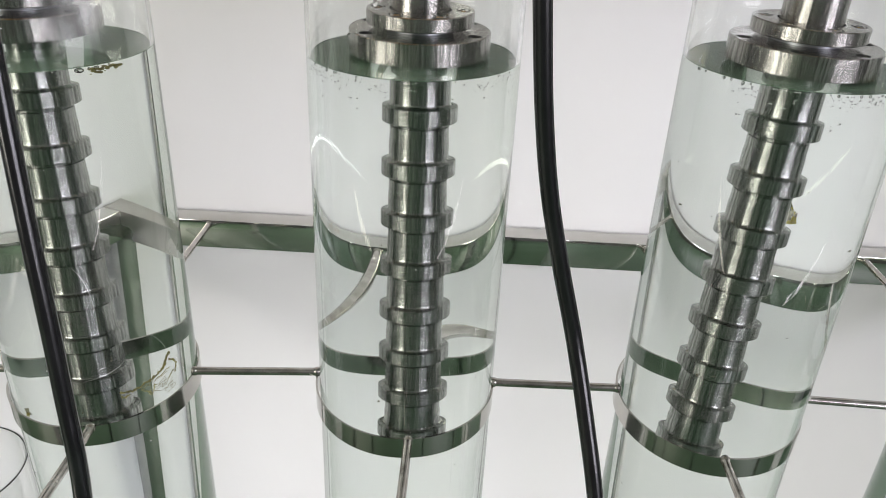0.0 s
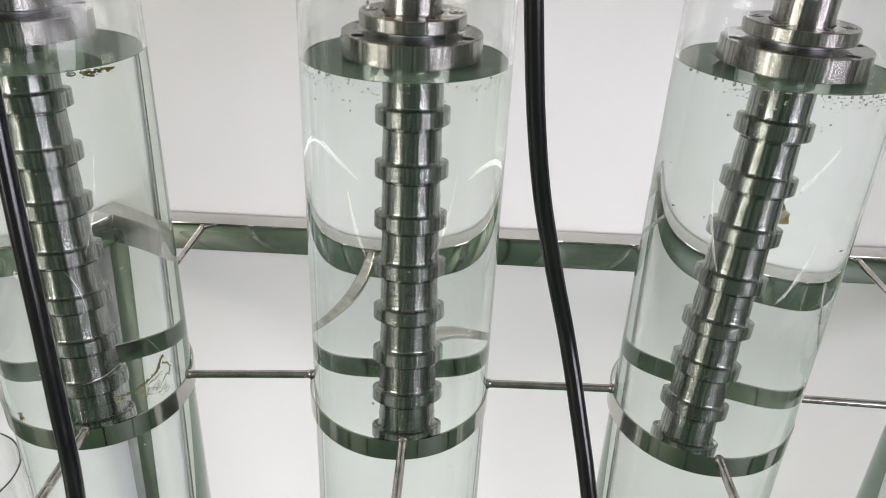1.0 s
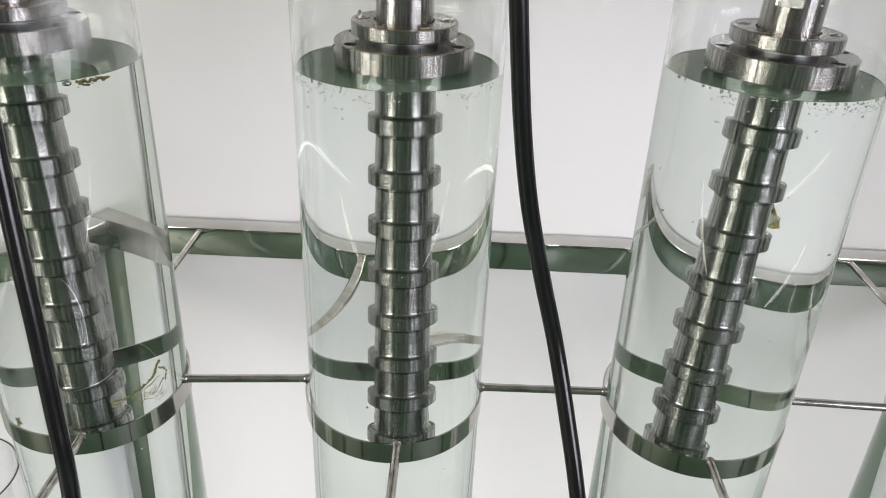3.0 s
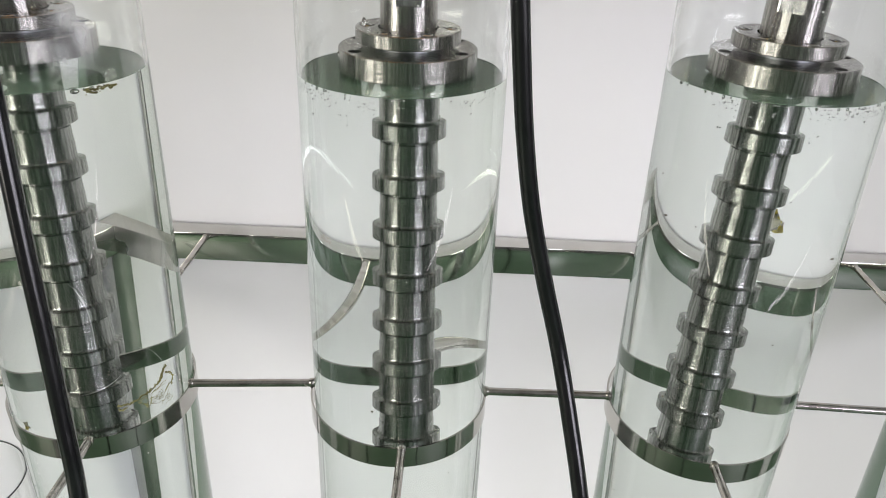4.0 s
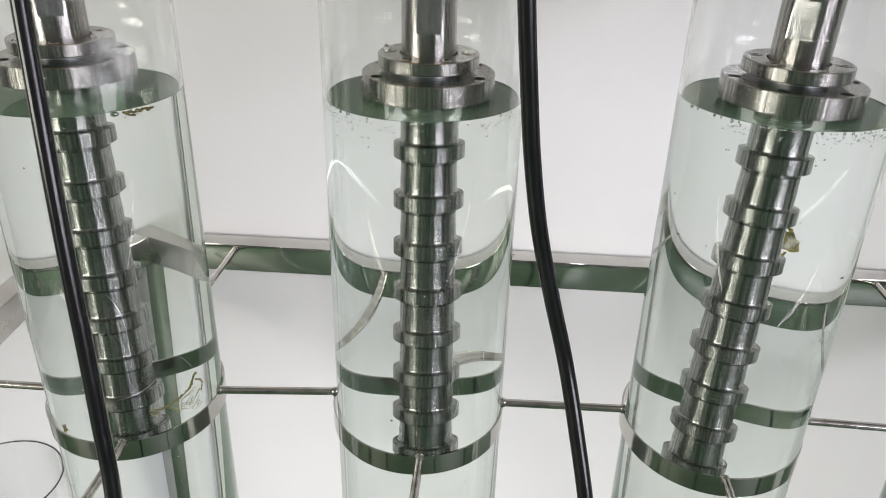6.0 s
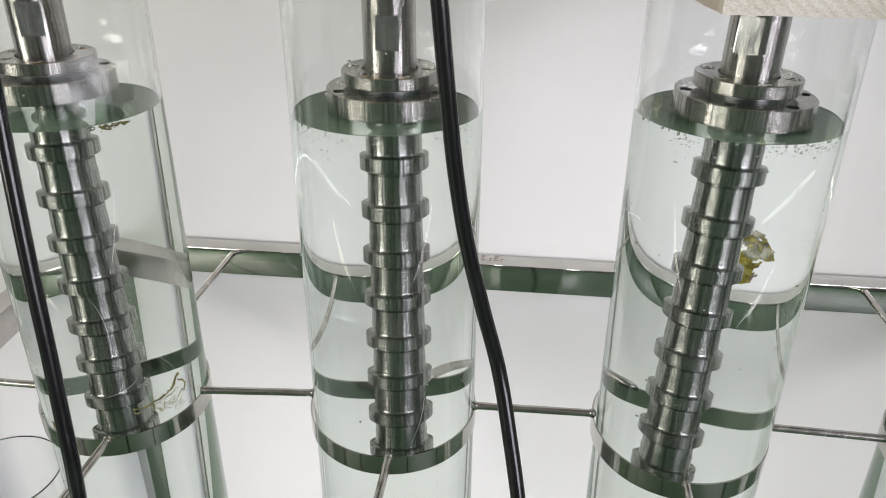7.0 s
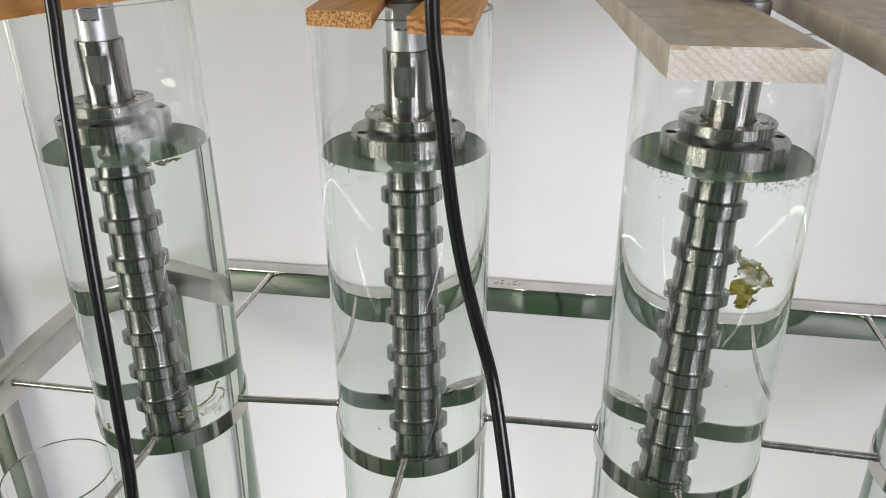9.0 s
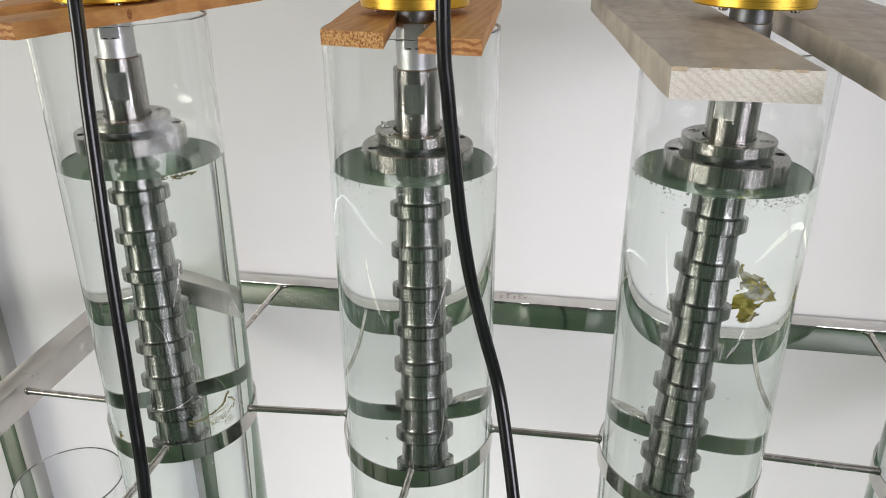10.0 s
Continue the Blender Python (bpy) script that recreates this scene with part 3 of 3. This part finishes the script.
# ---- boards across the tubes ----
G1 = "boards across the tubes"
slab([(-0.298, -0.150), (-0.253, -0.157), (-0.185, 0.14), (-0.230, 0.14)], 1.361, 1.373, 0.0016, [PINE, PINE_RINGS], "wooden_board", "orange pine board lying across the tube, with a knot", G1, worn=0.00035)
slab([(-0.39, -0.12), (-0.345, -0.127), (-0.295, 0.16), (-0.340, 0.16)], 1.361, 1.373, 0.0016, [PINE, PINE_END], "wooden_board", "orange pine board lying across the tube", G1, worn=0.00035)
slab([(-0.042, -0.109), (0.008, -0.121), (-0.036, 0.15), (-0.078, 0.15)], 1.3555, 1.3665, 0.0016, [PINE, PINE_END], "wooden_board", "orange pine board with a rough sawn end", G1, worn=0.00035)
slab([(0.036, -0.136), (0.080, -0.140), (0.062, 0.15), (0.018, 0.15)], 1.3555, 1.3665, 0.0016, [PINE, PINE_RINGS], "wooden_board", "orange pine board with visible growth rings", G1, worn=0.00035)
slab([(0.193, -0.225), (0.271, -0.225), (0.247, 0.2), (0.151, 0.2)], 1.3495, 1.3668, 0.0012, [GREY_BOARD, BOARD_END], "wooden_board", "thick grey-brown board with a pale sawn end", G1, worn=0.0003)
slab([(0.308, -0.28), (0.395, -0.28), (0.405, 0.2), (0.302, 0.2)], 1.3495, 1.3668, 0.0012, [GREY_BOARD, BOARD_END], "wooden_board", "thick grey-brown board lying across the tube", G1, worn=0.0003)


# ---- cables ----
def cable(points, r, label):
    bm = sweep(spline(points, 8), r, 16)
    return tagged(new("power_cable", finish(bm, "power_cable", RUBBER)), label, "cable", "hanging cables")


cable([(0.062, -0.19, 1.62), (0.064, -0.193, 1.5), (0.0645, -0.197, 1.38), (0.0675, -0.198, 1.34), (0.0715, -0.199, 1.30), (0.0762, -0.2, 1.26), (0.083, -0.201, 1.22), (0.093, -0.203, 1.18), (0.104, -0.206, 1.14), (0.1133, -0.222, 1.10), (0.1215, -0.24, 1.06), (0.131, -0.262, 1.0), (0.15, -0.3, 0.8), (0.16, -0.36, 0.4), (0.16, -0.38, 0.006)], 0.0045, "thick black rubber cable hanging in front of the tubes")
cable([(-0.219, -0.112, 1.62), (-0.206, -0.140, 1.5), (-0.193, -0.168, 1.38), (-0.1895, -0.178, 1.34), (-0.186, -0.187, 1.30), (-0.1815, -0.197, 1.26), (-0.1775, -0.206, 1.22), (-0.173, -0.215, 1.18), (-0.168, -0.224, 1.14), (-0.1635, -0.233, 1.10), (-0.159, -0.242, 1.06), (-0.1615, -0.246, 1.0), (-0.168, -0.26, 0.8), (-0.18, -0.34, 0.4), (-0.19, -0.39, 0.006)], 0.0049, "thick black rubber cable hanging in front of the tubes")


# ---- small things ----
def blob(bm, place, r, squash=(1, 1, 1), sub=2):
    bmesh.ops.create_icosphere(bm, subdivisions=sub, radius=r, matrix=Matrix.Translation(place) @ Matrix.Diagonal((*squash, 1)))


def bubbles(centre, level, count, line, angles, seed, label):
    """Air bubbles against the inside of the tube, most of them just under the water line."""
    rnd = random.Random(seed)
    bm = bmesh.new()
    spots = [rnd.uniform(*angles) for k in range(9)]
    for k in range(count):
        # half of them crowd together in small drifts a little below the line
        near = k % 2
        a = radians(rnd.gauss(rnd.choice(spots), 4.5) if near else rnd.uniform(*angles))
        r = rnd.uniform(0.00022, 0.00055) if near else 0.0002 + 0.0006 * rnd.random() ** 3
        z = level - (rnd.uniform(0.0035, 0.0085) if near else 0.001 + r + 0.022 * rnd.random() ** 2.0)
        d = BORE_R - r - 0.0003
        blob(bm, (centre[0] + d * math.sin(a), centre[1] - d * math.cos(a), z), r, (rnd.uniform(0.8, 1.5), 1, 1), 1)
    for k in range(line):
        a = radians(rnd.uniform(-75, 75))
        r = rnd.uniform(0.0005, 0.0012)
        d = BORE_R - r - 0.0003
        blob(bm, (centre[0] + d * math.sin(a), centre[1] - d * math.cos(a), level - r - 0.0003), r)
    ob = tagged(new("bubbles", finish(bm, "bubbles", BUBBLE)), label, "bubbles", "", "stuff")
    ob.visible_shadow = False


bubbles(TUBES[0], WATER_Z[0], 10, 8, (-60, 60), 3, "few small air bubbles at the water line")
bubbles(TUBES[1], WATER_Z[1], 190, 10, (-75, 75), 4, "small air bubbles clinging under the water line")
bubbles(TUBES[2], WATER_Z[2], 260, 30, (-45, 65), 5, "many small air bubbles clinging under the water line")


def specks(centre, z0, z1, count, seed, label, mat=None, size=(0.0003, 0.0008), depths=(0.0012, 0.0012, 0.02, 0.04)):
    rnd = random.Random(seed)
    bm = bmesh.new()
    for k in range(count):
        a = radians(rnd.uniform(-85, 85))
        d = BORE_R - rnd.choice(depths)
        blob(bm, (centre[0] + d * math.sin(a), centre[1] - d * math.cos(a), rnd.uniform(z0, z1)), rnd.uniform(*size), (rnd.uniform(0.8, 2.2), 1, rnd.uniform(0.6, 1.6)), 1)
    tagged(new("specks", finish(bm, "specks", mat or DEBRIS)), label, "specks", "", "stuff")


specks(TUBES[0], 0.72, 1.2, 26, 11, "dark specks of dirt floating in the water")
specks(TUBES[1], 0.72, 1.2, 22, 12, "dark specks of dirt floating in the water")
specks(TUBES[2], 0.72, 1.2, 46, 13, "dark specks of dirt floating in the water")


for k, (place, low, high) in enumerate(((TUBES[0], 0.75, 1.35), (TUBES[1], 0.75, 1.34), (TUBES[2], 0.75, 1.33))):
    specks(place, low, high, 60, 30 + k, "pale dried spots on the acrylic wall", FLECK, (0.00015, 0.00045), (-0.0031, 0.0006))


def ragged(name, place, turn, width, height, seed, label, gap=0.08):
    """A torn, wrinkled film of algae: a sheet with holes and a frayed outline, given a little thickness."""
    bm = bmesh.new()
    nu, nv = 26, 34
    grid = {}
    for i in range(nu):
        for j in range(nv):
            u, v = i / (nu - 1) - 0.5, j / (nv - 1) - 0.5
            n = noise.noise_vector(Vector((u * 3.1 + seed, v * 3.3, seed * 0.37)))
            m = noise.noise_vector(Vector((u * 9 + seed, v * 9, 2.7)))
            grid[i, j] = bm.verts.new((u * width + 0.16 * width * n.x, 0.2 * width * n.y + 0.1 * width * m.y, v * height + 0.12 * height * n.z + 0.03 * height * m.z))
    for i in range(nu - 1):
        for j in range(nv - 1):
            u, v = i / (nu - 2) - 0.5, j / (nv - 2) - 0.5
            edge = 0.42 + 0.3 * noise.noise(Vector((u * 4 + seed, v * 4, 1.1)))
            hole = noise.noise(Vector((u * 6.5 + seed * 2, v * 6.5, 5.2)))
            waist = math.hypot(u * 1.25, v) if v > -0.05 else math.hypot((u + 0.12) * 1.9, v)
            if waist < edge and hole < 0.42 - gap:
                bm.faces.new((grid[i, j], grid[i + 1, j], grid[i + 1, j + 1], grid[i, j + 1]))
    bmesh.ops.delete(bm, geom=[v for v in bm.verts if not v.link_faces], context="VERTS")
    bmesh.ops.solidify(bm, geom=bm.faces[:], thickness=0.0004)
    ob = tagged(new(name, finish(bm, name, FILM, True, 60)), label, "algae")
    ob.matrix_basis = pose(*place, 0, 0, turn)
    return ob


ragged("algae_clump", (0.302, 0.0595, 1.116), -28, 0.029, 0.062, 4.3, "torn olive green film of algae floating in the water")
ragged("algae_scrap", (-0.2985, -0.0715, 0.9475), -27, 0.013, 0.012, 8.1, "small brown scrap of algae in the water", 0.0)


def strand(points, r, bm, seed):
    rnd = random.Random(seed)
    p = [Vector(q) + Vector((rnd.uniform(-1, 1), rnd.uniform(-1, 1), rnd.uniform(-1, 1))) * 0.0008 for q in spline(points, 7)]
    sweep(p, lambda t: r * (0.5 + 0.9 * rnd.random()), 6, bm)


def on_wall(tube_index, degrees_right, z, inset=0.001):
    a, d = radians(degrees_right), BORE_R - inset
    return (TUBES[tube_index][0] + d * math.sin(a), TUBES[tube_index][1] - d * math.cos(a), z)


bm = bmesh.new()
strand([on_wall(0, 34, 0.9707), on_wall(0, 42, 0.9698), on_wall(0, 50, 0.9718), on_wall(0, 57, 0.9738), on_wall(0, 63, 0.9775), on_wall(0, 66, 0.983), on_wall(0, 70, 0.9885)], 0.0012, bm, 1)
strand([on_wall(0, 34, 0.9687), on_wall(0, 35.5, 0.9655), on_wall(0, 39, 0.9672)], 0.0007, bm, 9)
strand([on_wall(0, 68, 0.982), on_wall(0, 73, 0.977), on_wall(0, 74, 0.972), on_wall(0, 72, 0.966)], 0.0007, bm, 2)
tagged(new("algae_strand", finish(bm, "algae_strand", ALGAE)), "brown green string of algae stuck inside the tube", "algae")
bm = bmesh.new()
for k in range(12):
    rnd = random.Random(40 + k)
    a0, z0 = rnd.uniform(52, 72), rnd.uniform(0.957, 0.974)
    strand([on_wall(0, a0 + rnd.uniform(-7, 7), z0 + rnd.uniform(-0.006, 0.006)) for q in range(4)], 0.00022, bm, k)
tagged(new("slime_threads", finish(bm, "slime_threads", ALGAE)), "thin tangled threads of slime inside the tube", "slime")
bm = bmesh.new()
rnd = random.Random(77)
for k in range(46):
    a = radians(rnd.uniform(50, 69))
    d = BORE_R - 0.0016 - 0.003 * rnd.random()
    blob(bm, (TUBES[0][0] + d * math.sin(a), TUBES[0][1] - d * math.cos(a), WATER_Z[0] - 0.0018 - 0.0025 * rnd.random() * (1 if k % 3 else 1.6)), rnd.uniform(0.0005, 0.0013), (1.4, 1.2, 0.8), 1)
tagged(new("algae_edge", finish(bm, "algae_edge", ALGAE)), "olive green algae stuck at the water line", "algae")

# one large flat bubble under the water line
bm = bmesh.new()
blob(bm, on_wall(0, 45, WATER_Z[0] - 0.0022, 0.0036), 0.0031, (1, 0.9, 0.55), 3)
ob = tagged(new("large_bubble", finish(bm, "large_bubble", BUBBLE)), "large flat air bubble under the water line", "bubble")
ob.visible_shadow = False

# hairline scratches on the outside of the tubes
bm = bmesh.new()
for tube_index, a0, z0, da, dz in ((0, 52, 1.02, 14, -0.045), (0, 22, 1.09, 3, -0.06), (0, 64, 0.94, 8, -0.03), (1, -35, 1.09, -30, -0.04), (1, 40, 1.06, 5, -0.05),
                                                   (1, 30, 1.01, -12, -0.05), (2, -40, 1.06, -14, -0.03), (2, 34, 1.07, -14, -0.05), (2, 8, 1.13, 6, -0.012), (0, 16, 0.99, 20, 0.012), (1, 48, 1.15, 4, -0.04)):
    path = [on_wall(tube_index, a0 + da * t + 5 * math.sin(2.4 * t), z0 + dz * (t ** 1.4), BORE_R - TUBE_R - 0.00005) for t in (0, 0.2, 0.4, 0.6, 0.8, 1.0)]
    sweep(spline(path, 5), lambda t: 0.00003 + 0.00005 * math.sin(math.pi * min(max(t, 0.02), 0.98)), 5, bm)
tagged(new("scratches", finish(bm, "scratches", FLECK)), "thin whitish scratches on the acrylic tubes", "scratches", "", "stuff")

# drops of water on the steel of the middle probe
for place, r, sq in (((-0.0262, -0.004, 1.2708), 0.002, (0.8, 0.8, 1.6)), ((0.0180, -0.0166, 1.3185), 0.0019, (1, 1, 1.2)), ((-0.0432, -0.0138, 1.2500), 0.0017, (0.8, 0.8, 1.0))):
    bm = bmesh.new()
    blob(bm, place, r, sq)
    ob = tagged(new("water_drop", finish(bm, "water_drop", DROP)), "clear water drop clinging to the steel probe", "drop")
    ob.visible_shadow = False

# faded writing on top of the back bar
bm = bmesh.new()
for k, (dx, w) in enumerate(((0, 0.006), (0.009, 0.004), (0.019, 0.003), (0.025, 0.006), (0.033, 0.004))):
    for r in range(2 + k % 2):
        x0, y0 = 0.055 + dx, 0.288 + 0.005 * r + 0.002 * (k % 2)
        box(x0, x0 + w * (0.6 + 0.4 * ((k + r) % 2)), y0, y0 + 0.0018, BAR_TOP, BAR_TOP + 0.0002, 0, bm)
part("faded_marks", bm, RUST, rack, "faded brown marks", smooth=False)

# bare chips along the front edge of the thick board
front_board = next(o for o in bpy.data.objects if o.name.startswith("wooden_board") and o.data and GREY_BOARD.name in o.data.materials)
for x0, w, h in ((0.1936, 0.0075, 0.0022), (0.2135, 0.0042, 0.0012), (0.2195, 0.0035, 0.0013), (0.2425, 0.0058, 0.001), (0.2555, 0.0066, 0.0012)):
    chip = box(x0, x0 + w, -0.2258, -0.2243, 1.3671 - h, 1.3673, 0.0003)
    for v in chip.verts:
        v.co += 0.0005 * noise.noise_vector(v.co * 300)
    part("chip", chip, CHIP, front_board, "bare tan chip in the edge")

# a knot in the side of the pine board
knot_at = Vector((-0.253, -0.157, 0)).lerp(Vector((-0.185, 0.14, 0)), 0.365)
board = bpy.data.objects["wooden_board"]
bm = bmesh.new()
bmesh.ops.create_uvsphere(bm, u_segments=20, v_segments=10, radius=1, matrix=pose(knot_at.x, knot_at.y, 1.3668, 0, 0, -12.9) @ Matrix.Diagonal((0.0005, 0.0030, 0.0044, 1)))
knot = part("knot", bm, KNOT, board, "dark brown knot")

# condensation on the inside of one tube, beside the flange
m, nt, out = material("condensation")
mix = nt.nodes.new("ShaderNodeMixShader")
clear_side, white = nt.nodes.new("ShaderNodeBsdfTransparent"), node(nt, "ShaderNodeBsdfDiffuse", Color=(0.8, 0.81, 0.8, 1))
grain = node(nt, "ShaderNodeTexNoise", Scale=1.0, Detail=4.0)
nt.links.new(coords(nt, (45, 45, 45)), grain.inputs["Vector"])
spot = nt.nodes.new("ShaderNodeTexGradient")
spot.gradient_type = "SPHERICAL"
tc = nt.nodes.new("ShaderNodeTexCoord")
mp = node(nt, "ShaderNodeMapping", Location=(-1.0, -1.0, -1.0), Scale=(2.0, 2.0, 2.0))
nt.links.new(tc.outputs["Generated"], mp.inputs["Vector"])
nt.links.new(mp.outputs[0], spot.inputs["Vector"])
mul = nt.nodes.new("ShaderNodeMath")
mul.operation = "MULTIPLY"
nt.links.new(ramp(nt, grain.outputs["Fac"], [(0.32, (0.1, 0.1, 0.1)), (0.7, (0.45, 0.45, 0.45))]), mul.inputs[0])
nt.links.new(ramp(nt, spot.outputs["Fac"], [(0.05, (0, 0, 0)), (0.55, (1, 1, 1))]), mul.inputs[1])
nt.links.new(mul.outputs[0], mix.inputs["Fac"])
nt.links.new(clear_side.outputs[0], mix.inputs[1])
nt.links.new(white.outputs[0], mix.inputs[2])
nt.links.new(mix.outputs[0], out.inputs["Surface"])
bm = bmesh.new()
grid = [[bm.verts.new(Vector(on_wall(0, 22 + 50 * i / 14, 1.2315 + 0.062 * j / 10, 0.0004)) - Vector((*TUBES[0], 0))) for i in range(15)] for j in range(11)]
for a, b in zip(grid, grid[1:]):
    for i in range(14):
        bm.faces.new((a[i], a[i + 1], b[i + 1], b[i]))
mist = part("condensation", bm, m, bpy.data.objects["acrylic_tube"], "whitish mist of condensed droplets")
mist.visible_shadow = False
